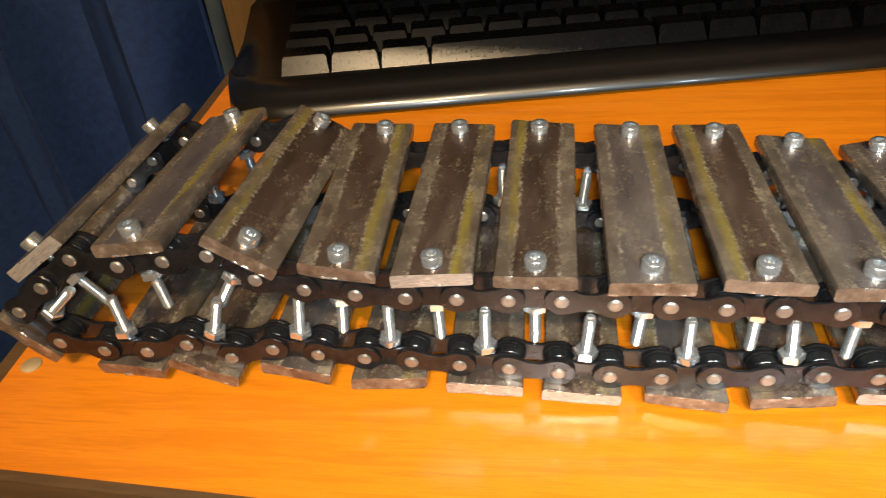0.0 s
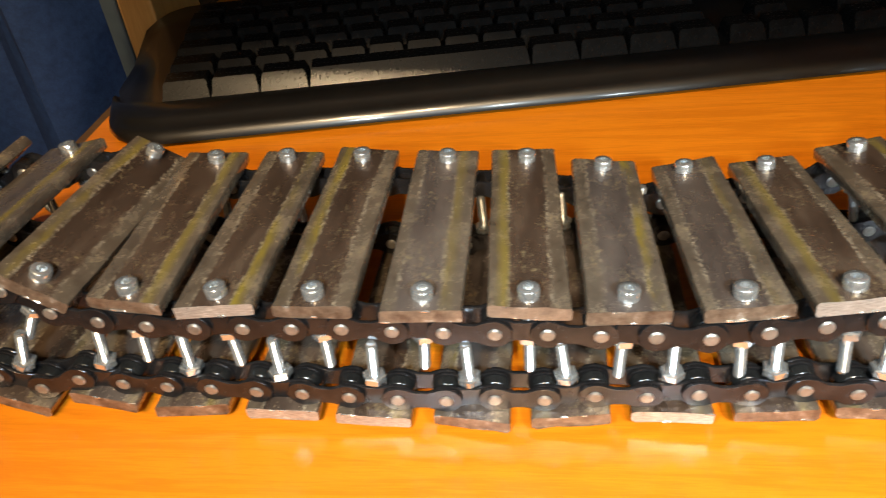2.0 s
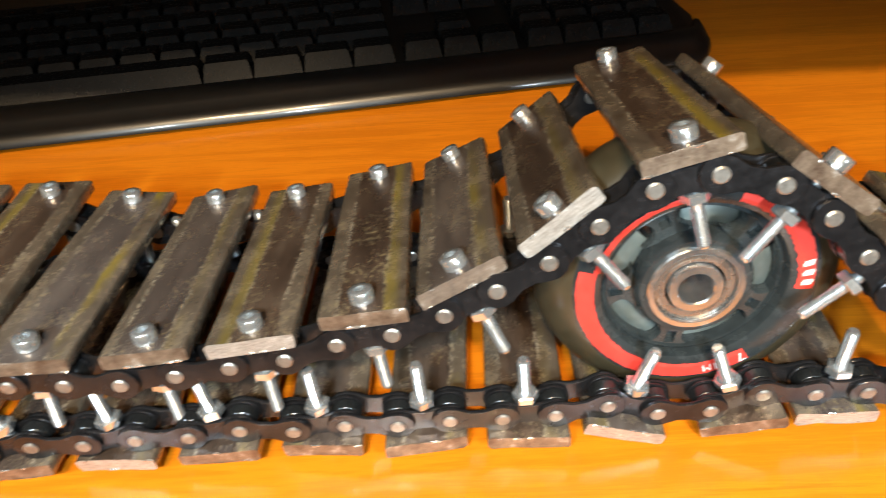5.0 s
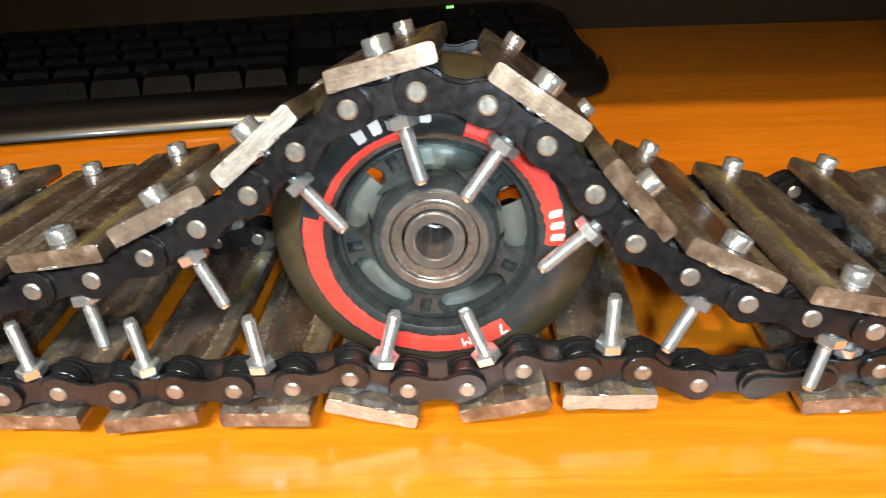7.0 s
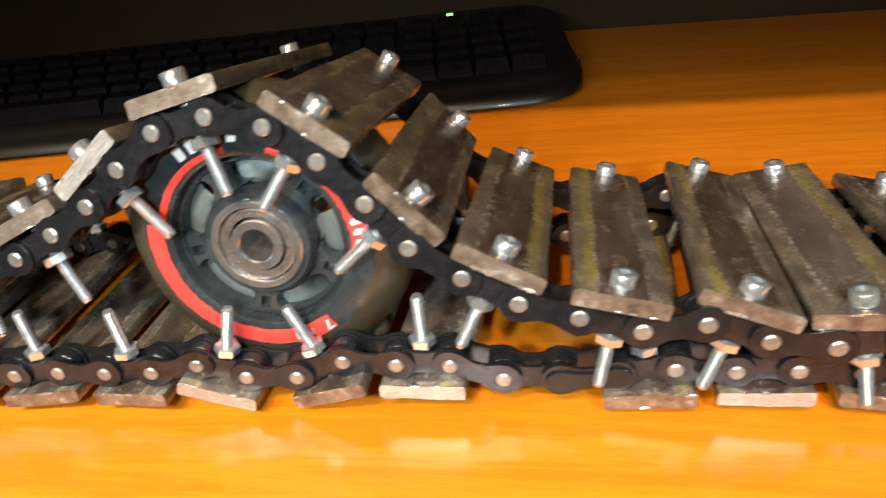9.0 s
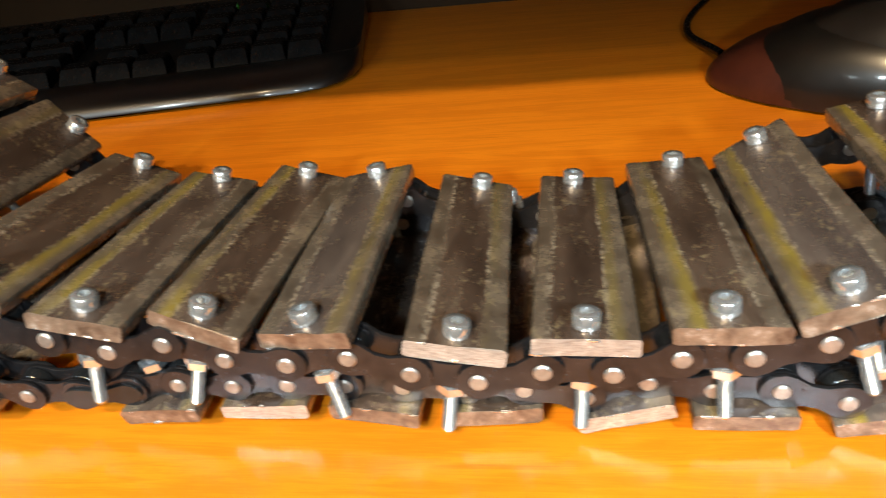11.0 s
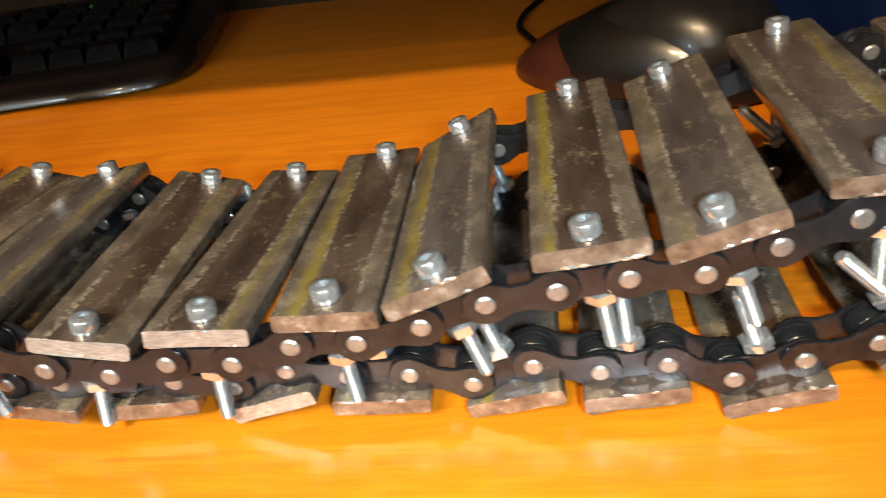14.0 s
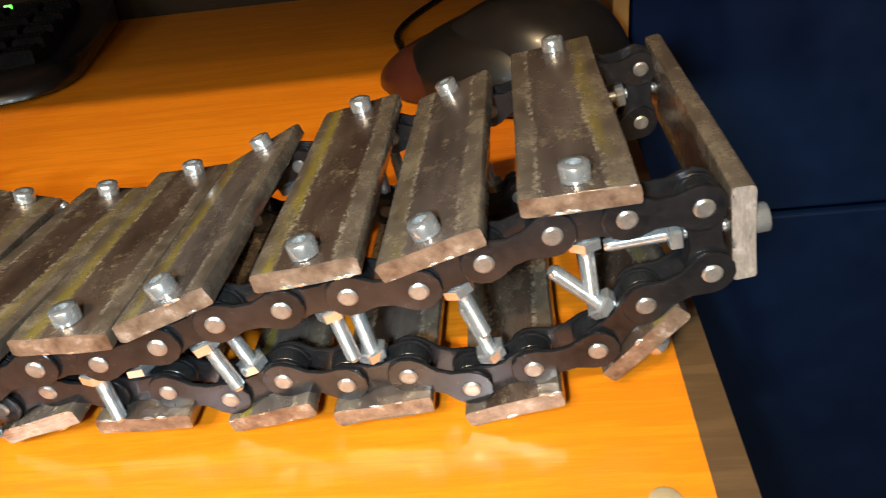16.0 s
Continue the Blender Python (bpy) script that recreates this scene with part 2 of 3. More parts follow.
PLASTER = speckled("warm_plaster", (0.05, 0.038, 0.028), (0.075, 0.056, 0.040), 0.8, 0.0, 30, 0.2)
CARPET = speckled("dark_floor", (0.05, 0.03, 0.02), (0.10, 0.06, 0.035), 0.7, 0.0, 40, 0.2)
LED, _nt, _sh = material("green_indicator")
_sh.inputs["Emission Color"].default_value = (0.12, 1.0, 0.05, 1)
_sh.inputs["Emission Strength"].default_value = 2.2


# ---------------------------------------------------------------- mesh helpers
def mesh_of(name, bm, mat, smooth=None):
    bmesh.ops.recalc_face_normals(bm, faces=bm.faces)
    me = bpy.data.meshes.new(name)
    bm.to_mesh(me)
    bm.free()
    for m in mat if isinstance(mat, (list, tuple)) else (mat,):
        me.materials.append(m)
    if smooth is not None:
        me.shade_smooth()
        me.set_sharp_from_angle(angle=radians(smooth))
    return me


def part(name, mesh, parent, m=None, label=""):
    ob = new(name, mesh)
    ob.parent = parent
    if m is not None:
        ob.matrix_basis = m
    return tagged(ob, label) if label else ob


def thing(name, label, category, m=None, group="", kind=""):
    ob = new(name)
    ob.empty_display_size = 0.01
    if m is not None:
        ob.matrix_basis = m
    return tagged(ob, label, category, group, kind)


def box(bm, x0, x1, y0, y1, z0, z1, bevel=0.0, segs=2):
    made = bmesh.ops.create_cube(bm, size=1.0)["verts"]
    for v in made:
        v.co = Vector((x0 if v.co.x < 0 else x1, y0 if v.co.y < 0 else y1, z0 if v.co.z < 0 else z1))
    if bevel:
        edges = list({e for v in made for e in v.link_edges})
        bmesh.ops.bevel(bm, geom=edges, offset=bevel, segments=segs, affect="EDGES", profile=0.5)


def lathe(bm, profile, segs, axis="Z", mat=0, closed=False):
    """Rings of (radius, height); radius 0 closes with a point. Returns the faces."""
    rings = []
    for r, h in profile:
        if r <= 1e-9:
            rings.append([bm.verts.new((0, 0, h))])
        else:
            rings.append([bm.verts.new((r * math.cos(2 * math.pi * k / segs), r * math.sin(2 * math.pi * k / segs), h)) for k in range(segs)])
    if closed:
        rings.append(rings[0])
    faces = []
    for a, b in zip(rings, rings[1:]):
        for k in range(segs):
            j = (k + 1) % segs
            q = [a[k % len(a)], a[j % len(a)], b[j % len(b)], b[k % len(b)]]
            u = []
            for v in q:
                if v not in u:
                    u.append(v)
            if len(u) > 2:
                f = bm.faces.new(u)
                f.material_index = mat
                faces.append(f)
    if axis == "Y":
        verts = {v for ring in rings for v in ring}
        for v in verts:
            v.co = Vector((v.co.x, v.co.z, -v.co.y))
    return faces


def prism(bm, outline, y0, y1, chamfer=0.0):
    """An outline in x and z, extruded along y, with a small chamfer on both rims."""
    cx = sum(p[0] for p in outline) / len(outline)
    cz = sum(p[1] for p in outline) / len(outline)

    def ring(y, inset):
        out = []
        for x, z in outline:
            l = math.hypot(x - cx, z - cz) or 1
            k = 1 - inset / l
            out.append(bm.verts.new((cx + (x - cx) * k, y, cz + (z - cz) * k)))
        return out

    rings = [ring(y0, chamfer), ring(y0 + chamfer, 0), ring(y1 - chamfer, 0), ring(y1, chamfer)] if chamfer else [ring(y0, 0), ring(y1, 0)]
    for a, b in zip(rings, rings[1:]):
        for k in range(len(a)):
            bm.faces.new((a[k], a[(k + 1) % len(a)], b[(k + 1) % len(b)], b[k]))
    bm.faces.new(rings[0])
    bm.faces.new(list(reversed(rings[-1])))


# ---------------------------------------------------------------- the setting
def slab(name, outline, z0, z1, mat, label, category, kind="structure", bevel=0.0):
    bm = bmesh.new()
    low = [bm.verts.new((x, y, z0)) for x, y in outline]
    top = [bm.verts.new((x, y, z1)) for x, y in outline]
    for k in range(len(low)):
        j = (k + 1) % len(low)
        bm.faces.new((low[k], low[j], top[j], top[k]))
    bm.faces.new(top)
    bm.faces.new(list(reversed(low)))
    if bevel:
        bmesh.ops.bevel(bm, geom=[e for e in bm.edges if all(v in top for v in e.verts)], offset=bevel, segments=2, affect="EDGES")
    ob = new(name, mesh_of(name, bm, mat))
    return tagged(ob, label, category, kind=kind)


DESK_OUT = [(-0.040, -0.028), (0.661, -0.069), (0.681, 0.365), (-0.043, 0.365)]
desk = thing("desk", "orange wood-laminate desk with worn brown edge band", "desk")
bm = bmesh.new()
for zz0, zz1 in ((-0.022, 0.0),):
    low = [bm.verts.new((x, y, zz0)) for x, y in DESK_OUT]
    top = [bm.verts.new((x, y, zz1)) for x, y in DESK_OUT]
    for k in range(4):
        bm.faces.new((low[k], low[(k + 1) % 4], top[(k + 1) % 4], top[k]))
    bm.faces.new(top)
    bm.faces.new(list(reversed(low)))
part("desktop", mesh_of("desktop", bm, DESK), desk)


def edge_band(a, b, w=0.003):
    bm = bmesh.new()
    a, b = Vector((*a, 0)), Vector((*b, 0))
    out = (b - a).cross(Vector((0, 0, 1))).normalized() * w
    pts = [a, b, b + out, a + out]
    low = [bm.verts.new(p + Vector((0, 0, -0.0225))) for p in pts]
    top = [bm.verts.new(p + Vector((0, 0, -0.0003))) for p in pts]
    for k in range(4):
        bm.faces.new((low[k], low[(k + 1) % 4], top[(k + 1) % 4], top[k]))
    bm.faces.new(top)
    bm.faces.new(list(reversed(low)))
    part("edge_band", mesh_of("edge_band", bm, DESK_EDGE), desk, None, "brown worn edge band")


for k, wide in ((0, 0.003), (1, 0.0075), (3, 0.005)):
    edge_band(DESK_OUT[k], DESK_OUT[(k + 1) % 4], wide)
for cx, cy in ((-0.0345, 0.0063), (0.6545, -0.0187)):
    bm = bmesh.new()
    lathe(bm, [(0.0030, 0.0), (0.0030, 0.0004), (0.0025, 0.0007), (0.0, 0.0008)], 20)
    cap = new("screw_cap", mesh_of("screw_cap", bm, CREAM, 40))
    cap.location = (cx, cy, 0.0)
    tagged(cap, "cream plastic screw cap on the desk corner", "screw cap", "screw caps")
bm = bmesh.new()
box(bm, -0.040, -0.024, 0.02, 0.36, -0.72, -0.0225)
part("desk_side", mesh_of("desk_side", bm, DESK_EDGE), desk)
bm = bmesh.new()
box(bm, 0.643, 0.659, 0.02, 0.36, -0.72, -0.0225)
part("desk_side", mesh_of("desk_side", bm, DESK_EDGE), desk)

slab("wall_back", [(-1.6, 0.370), (2.2, 0.370), (2.2, 0.46), (-1.6, 0.46)], -0.72, 1.75, WALL, "brown wooden backboard wall behind the desk", "wall")
slab("wall_left", [(-1.7, -2.0), (-1.6, -2.0), (-1.6, 0.46), (-1.7, 0.46)], -0.72, 1.75, PLASTER, "plain warm plaster wall", "wall")
slab("wall_right", [(2.2, -2.0), (2.3, -2.0), (2.3, 0.46), (2.2, 0.46)], -0.72, 1.75, PLASTER, "plain warm plaster wall", "wall")
slab("wall_front", [(-1.7, -2.1), (2.3, -2.1), (2.3, -2.0), (-1.7, -2.0)], -0.72, 1.75, FRONT, "plain unseen wall, ochre for warm reflections", "wall")
slab("floor", [(-1.7, -2.1), (2.3, -2.1), (2.3, 0.46), (-1.7, 0.46)], -0.78, -0.72, CARPET, "dark brown floor", "floor")
slab("ceiling", [(-1.7, -2.1), (2.3, -2.1), (2.3, 0.46), (-1.7, 0.46)], 1.75, 1.80, PLASTER, "plain ceiling", "ceiling")

hutch = thing("desk_hutch", "honey-coloured wooden desk frame with side panels and upper board", "shelf")
for x0, x1, y0 in ((-0.080, -0.058, 0.300), (0.6895, 0.6975, 0.246)):
    bm = bmesh.new()
    box(bm, x0, x1, y0, 0.368, -0.20, 0.40, 0.0012)
    part("side_panel", mesh_of("side_panel", bm, PANEL), hutch)
bm = bmesh.new()
box(bm, -0.0905, -0.0806, 0.299, 0.366, -0.20, 0.40, 0.001)
part("edge_strip", mesh_of("edge_strip", bm, STRIP), hutch, None, "grey-blue edge strip")
# out of view: shades the rear of the desk, its underside mirrored in the plates
bm = bmesh.new()
box(bm, -0.0575, 0.689, 0.051, 0.368, 0.160, 0.178, 0.001)
part("upper_board", mesh_of("upper_board", bm, BOARD), hutch, None, "unseen upper board, tinted blue for cool reflections in the steel")


def curtain():
    bm = bmesh.new()
    cols, rows_ = 70, 8
    grid = []
    for i in range(cols + 1):
        s = i / cols
        x = -0.80 + s * 0.700
        y = 0.322 + 0.022 * math.sin(s * 46) + 0.012 * math.sin(s * 91 + 1.0)
        grid.append([bm.verts.new((x + 0.006 * math.sin(j * 1.3 + i), y + 0.006 * math.sin(j * 0.9 + i * 0.2), -0.70 + j * 0.24)) for j in range(rows_ + 1)])
    for i in range(cols):
        for j in range(rows_):
            bm.faces.new((grid[i][j], grid[i + 1][j], grid[i + 1][j + 1], grid[i][j + 1]))
    bmesh.ops.solidify(bm, geom=bm.faces[:], thickness=0.0015)
    ob = new("curtain", mesh_of("curtain", bm, CURTAIN, 60))
    tagged(ob, "dark blue draped cloth curtain beside the desk", "curtain")


curtain()

cabinet = thing("blue_cabinet", "dark blue lacquered cabinet with two fronts beside the desk", "cabinet")
bm = bmesh.new()
box(bm, 0.699, 1.40, 0.266, 0.366, -0.715, 0.60)
part("body", mesh_of("body", bm, BLUE), cabinet)
for z0, z1 in ((-0.70, -0.1145), (-0.1105, 0.595)):
    bm = bmesh.new()
    box(bm, 0.6985, 1.40, 0.246, 0.2655, z0, z1, 0.0015)
    part("cabinet_front", mesh_of("cabinet_front", bm, BLUE), cabinet)

# ---------------------------------------------------------------- the track
PITCH = 12.72
# heights of the chain pins, in millimetres, along the upper run and back along the lower run
UPPER = [41.3, 39.3, 41.1, 43.3, 36.4, 33.8, 32.7, 32.0, 32.0, 31.8, 31.8, 31.1, 30.9, 30.8, 30.8, 30.5, 30.0, 29.4, 31.0,
         32.4, 33.8, 37.5, 39.6, 44.4, 50.2, 56.8, 65.0, 72.6, 75.3, 72.9, 65.6, 56.6, 46.8, 39.9, 34.2, 31.1, 28.0, 29.6,
         25.7, 24.2, 25.8, 21.8, 19.8, 22.3, 21.6, 25.0, 25.2, 28.0, 32.0, 33.6, 35.2, 35.0, 39.2, 43.3, 45.1, 45.9]
LOWER = [13.8, 9.9, 13.8, 12.5, 14.2, 10.2, 12.9, 13.1, 14.9, 11.1, 13.0, 13.0, 13.5, 13.9, 14.0, 13.6, 14.0, 12.3, 11.2, 11.4,
         15.0, 15.3, 16.2, 11.9, 11.9, 15.2, 13.0, 12.7, 12.9, 12.0, 13.0, 12.2, 13.6, 12.4, 12.7, 12.0, 12.2, 10.8, 10.8, 10.3,
         10.5, 11.3, 11.9, 12.1, 12.4, 12.6, 13.1, 14.4, 11.0, 15.0, 12.0, 12.0, 14.5]
# how far the far chain stands above the near one, plate by plate along the upper run
LIFT = [2.4, 2.5, 3.7, 4.6, 5.4, 4.8, 4.3, 0.7, -1, -2.8, -2.9, -6.4, -7.8, -7.1, -4.1, -4, -4, -1.3, 0.6, 2.4, 1.1, -1, 0.9, 1.6, 4.2, 4.6, 4.6]
SHIFT = [3, 1.7, -0.6, 0.9, 0.7, 1.3, -0, 0.8, -1.8, -0.6, -1.3, 0.3, 1.7, -0.9, -1.3, -0.7, 0.4, 0.2, 1.3, 0.6, -0.2, -0.3, 1.2, 1.1, 1.6, 2.6, 3.2]
# distance between the two chains, and small play of the near chain and of the plates on it
WIDE = [67, 67.1, 67.8, 68.1, 67, 66.2, 66.4, 66.9, 66.8, 66.5, 66.7, 66.4, 66.4, 68.6, 70.8, 70.7, 69.7, 70.2, 70.5, 69.8, 69.3, 69.2, 68.7, 68.6, 68.4, 67.9, 68.2]
NEAR_X = [-0, 0.6, 1.1, 0.9, 0.7, 1, 0.9, 0.6, 0.8, 0.9, 0.9, 0.9, 0.9, 1, 0.6, 0.1, -0, 0.2, 0.1, 0.1, 0.6, 1.1, 1, 0.5, 0.1, -0.3, -0.6]
NEAR_Y = [1.3, 0.6, -0.2, -0.4, -0.2, -0.4, -1.2, -1.6, -1.3, -0.5, -0.2, -0.4, -0.5, -0.7, -1.2, -1.3, -0.8, -0.6, -0.3, 0.2, 0.1, -0.3, -0.2, -0.1, -0.2, -0.3, -0.3]
PLATE_X = [-0.5, 0.6, 2, 0.7, 0.1, 1.4, 1.6, -0.8, 1.8, 0.2, 1.3, 0.6, 0.9, 1.3, 0.6, -0.1, -0.5, 0.6, 0.2, -0.8, 1.2, 1.2, 1.6, -0.3, 0.7, -0.8, -0.5]
PLATE_Z = [-0.7, -1, 0.3, 0.4, 0, 0.4, 1, 0.8, 0.8, -0.2, 0, -0.2, -0.4, -0.4, -0.6, -0.6, -0.2, -0.4, -0.4, -0.4, 0.4, 0.6, -0.1, -0.1, 0.2, -0.2, -0.2]


def at_plate(i, table):
    """The value of a plate-by-plate table at pin i of the upper run."""
    return float(np.interp((i - 1.5) / 2, range(len(table)), table))


def run(heights, x0, x1):
    """Pins one pitch apart at the given heights, the run closed up to end at x1."""
    xs = [0.0]
    for a, b in zip(heights, heights[1:]):
        xs.append(xs[-1] + math.sqrt(PITCH**2 - (b - a) ** 2))
    k = (x1 - x0) / xs[-1]
    return [(x0 + x * k, z) for x, z in zip(xs, heights)]


def steps(x, knots):
    return float(np.interp(x, [k[0] for k in knots], [k[1] for k in knots]))


upper_run = run(UPPER, -5.2, 663.9)
lower_run = run(LOWER, 633.6, -16.9)
n_up = len(upper_run)
loop = upper_run + [(665.8, 32.6), (654.3, 26.7), (645.9, 17.3)] + lower_run + [(-25.1, 25.0), (-15.7, 33.0)]
N = len(loop)
near_pins, far_pins = [], []
for i, (x, z) in enumerate(loop):
    upper = i < n_up
    if upper:
        y = steps(x, ((0, 1.0), (300, 1.2), (340, 2.0), (380, -1.0), (410, -3.2), (480, -3.6), (570, -3.4), (600, -2.0), (660, 0.3)))
        x += at_plate(i, NEAR_X)
        y += at_plate(i, NEAR_Y)
        lift, shift, wide = at_plate(i, LIFT), at_plate(i, SHIFT), at_plate(i, WIDE)
    else:
        y = steps(x, ((0, 0.7), (60, 0.3), (120, -2.0), (200, -1.5), (260, 0.6), (340, 1.6), (390, 2.8), (440, 3.5), (570, 2.3), (600, 1.5), (660, 0.7)))
        lift, shift, wide = 5.5, 1.8, 66.5
        if z > 17:
            lift, shift = 4.5, 1.0
    mid = y + 4.3
    near_pins.append(Vector((x, mid, z)) * MM)
    far_pins.append(Vector((x + shift, mid + wide, z + lift)) * MM)
LEAN = pose(0, 0, 0, -4.8)
track = thing("tank_track", "homemade tank track of bicycle chains and bolted steel plates", "track", LEAN)


# link side plates: two round lobes and a waist
def lobe_outline(lobe, waist, half=6.35, n=9):
    pts = []
    for k in range(n):
        a = -math.pi * 0.62 + k * (2 * math.pi * 0.62) / (n - 1)
        pts.append((half + lobe * math.cos(a), lobe * math.sin(a)))
    pts.append((1.6, waist))
    pts.append((-1.6, waist))
    for k in range(n):
        a = math.pi - math.pi * 0.62 + k * (2 * math.pi * 0.62) / (n - 1)
        pts.append((-half + lobe * math.cos(a), lobe * math.sin(a)))
    pts.append((-1.6, -waist))
    pts.append((1.6, -waist))
    return [(x * MM, z * MM) for x, z in pts]


def link_mesh(name, y, lobe, waist):
    bm = bmesh.new()
    out = lobe_outline(lobe, waist)
    prism(bm, out, -y * MM, (-y + 1.05) * MM, 0.00018)
    prism(bm, out, (y - 1.05) * MM, y * MM, 0.00018)
    return mesh_of(name, bm, LINK, 40)


OUTER = link_mesh("outer_link", 3.85, 4.25, 2.75)
INNER = link_mesh("inner_link", 2.75, 4.2, 2.9)
bm = bmesh.new()
lathe(bm, [(0, -4.35 * MM), (1.45 * MM, -4.35 * MM), (1.85 * MM, -4.05 * MM), (1.85 * MM, 4.05 * MM), (1.45 * MM, 4.35 * MM), (0, 4.35 * MM)], 14, "Y")
PIN = mesh_of("pin", bm, RIVET, 35)
bm = bmesh.new()
lathe(bm, [(2.0 * MM, -1.6 * MM), (3.6 * MM, -1.6 * MM), (3.88 * MM, -1.3 * MM), (3.88 * MM, 1.3 * MM), (3.6 * MM, 1.6 * MM), (2.0 * MM, 1.6 * MM)], 18, "Y", closed=True)
RING = mesh_of("roller", bm, ROLLER, 40)


bm = bmesh.new()
prism(bm, [(x * 0.98, z * 0.74) for x, z in lobe_outline(3.6, 2.4)], -4.65 * MM, -4.0 * MM, 0.0001)
CLIP = mesh_of("spring_clip", bm, ROLLER, 40)


def bolt_mesh(length):
    """Socket-head cap screw: origin under the head, shank down."""
    bm = bmesh.new()
    prof = [(0, 1.2), (1.25, 1.2), (1.3, 3.0), (2.45, 3.0), (2.75, 2.7), (2.75, 0.0), (1.5, 0.0)]
    z = -0.2
    while z > 0.4 - length:
        prof += [(1.5, z), (1.25, z - 0.25)]
        z -= 0.5
    prof += [(1.1, -length), (0, -length)]
    lathe(bm, [(r * MM, h * MM) for r, h in prof], 12)
    return mesh_of("bolt", bm, ZINC, 50)


BOLT, SHORT_BOLT = bolt_mesh(25.0), bolt_mesh(17.0)
bm = bmesh.new()
lathe(bm, [(1.5 * MM, 0), (2.7 * MM, 0), (3.15 * MM, 0.3 * MM), (3.15 * MM, 2.1 * MM), (2.7 * MM, 2.4 * MM), (1.5 * MM, 2.4 * MM)], 6, closed=True)
NUT = mesh_of("nut", bm, ZINC)


def plate_mesh(seed, near_cut, far_cut, y0=-4.6, y1=73.0):
    """Flat bar 20 x 4 mm with rolled edges, sawn unevenly at both ends. Cuts: how far each end runs askew."""
    rng = random.Random(seed)
    bm = bmesh.new()
    prof = [(-10, 0.6), (-9.7, 0.15), (-9.0, 0.0), (-3, 0.0), (3, 0.0), (9.0, 0.0), (9.7, 0.15), (10, 0.6),
            (10, 3.3), (9.7, 3.8), (9.0, 4.0), (4, 3.93), (0, 3.9), (-4, 3.93), (-9.0, 4.0), (-9.7, 3.8), (-10, 3.3)]
    ys = [0.0, 0.008, 0.03, 0.2, 0.4, 0.6, 0.8, 0.97, 0.992, 1.0]
    rings = []
    for s in ys:
        ring = []
        inset = 0.12 if s in (0.0, 1.0) else 0.0
        for x, z in prof:
            cut = near_cut * (x / 10) * max(0, 1 - s * 3) + far_cut * (x / 10) * max(0, s * 3 - 2)
            rag = rng.uniform(-0.28, 0.28) if s in (0.0, 1.0) else 0.0
            wob = 0.12 * math.sin(s * 9 + seed) + rng.uniform(-0.05, 0.05)
            ring.append(bm.verts.new(((x + wob) * (1 - inset * 0.02) * MM, (y0 + s * (y1 - y0) + cut + rag) * MM, (z + (inset * (0.5 if z < 2 else -0.5))) * MM)))
        rings.append(ring)
    n = len(prof)
    for a, b in zip(rings, rings[1:]):
        for k in range(n):
            bm.faces.new((a[k], a[(k + 1) % n], b[(k + 1) % n], b[k]))
    for f in (bm.faces.new(rings[0]), bm.faces.new(list(reversed(rings[-1])))):
        f.material_index = 1
    # burrs and bright chips left by the saw along the ends
    for side, y_end, skew in ((0, y0, near_cut),) * 4 + ((1, y1, far_cut),) * 2:
        bx = rng.uniform(-9.2, 9.2)
        size = rng.uniform(0.15, 0.5)
        zz = rng.choice((0.3, 0.3, 3.6))
        chip = bmesh.ops.create_icosphere(bm, subdivisions=1, radius=size * MM)["verts"]
        for v in chip:
            v.co = Vector((v.co.x * rng.uniform(1.4, 4.5), v.co.y * 0.7, v.co.z * rng.uniform(0.6, 1.2))) + Vector((bx * MM, (y_end + skew * bx / 10) * MM, zz * MM))
            for f in v.link_faces:
                f.material_index = 2
    return mesh_of("track_plate", bm, [STEEL, CUT, CHIP], 35)


PLATES = [plate_mesh(k, *c) for k, c in enumerate(((0.2, 0.3), (-0.6, 0.2), (0.9, -0.7), (-0.2, 1.2), (0.5, -0.3), (-1.1, 0.5), (1.3, 0.1), (0.0, -1.4)))]
SKEWED = plate_mesh(31, 0.4, 4.5)
TORN = plate_mesh(32, -2.0, 0.6)


def frame_of(a, b, across):
    """A pose midway between two pins, x along the link, y along the given axis, z outwards."""
    x = (b - a).normalized()
    y = (across - x * across.dot(x)).normalized()
    z = x.cross(y)
    m = Matrix((x, y, z)).transposed().to_4x4()
    m.translation = (a + b) / 2
    return m


for i in range(N):
    j = (i + 1) % N
    inner = (i < n_up and i % 2 == 1) or (i >= n_up - 1 and (i - (n_up - 1)) % 2 == 0)
    if i == N - 1:
        inner = True
    if i == N - 2:
        inner = False
    for pins in (near_pins, far_pins):
        across = far_pins[i] + far_pins[j] - near_pins[i] - near_pins[j]
        m = frame_of(pins[i], pins[j], across)
        link = part("inner_link" if inner else "outer_link", INNER if inner else OUTER, track, m)
        for e in (-6.35, 6.35):
            if inner:
                part("roller", RING, link, pose(e * MM, 0, 0))
            else:
                part("pin", PIN, link, pose(e * MM, 0, 0, 0, random.uniform(0, 90), 0))
        if i == n_up + 3 + 17 and pins is near_pins:
            part("spring_clip", CLIP, link, None, "thin steel spring clip of the joining link")

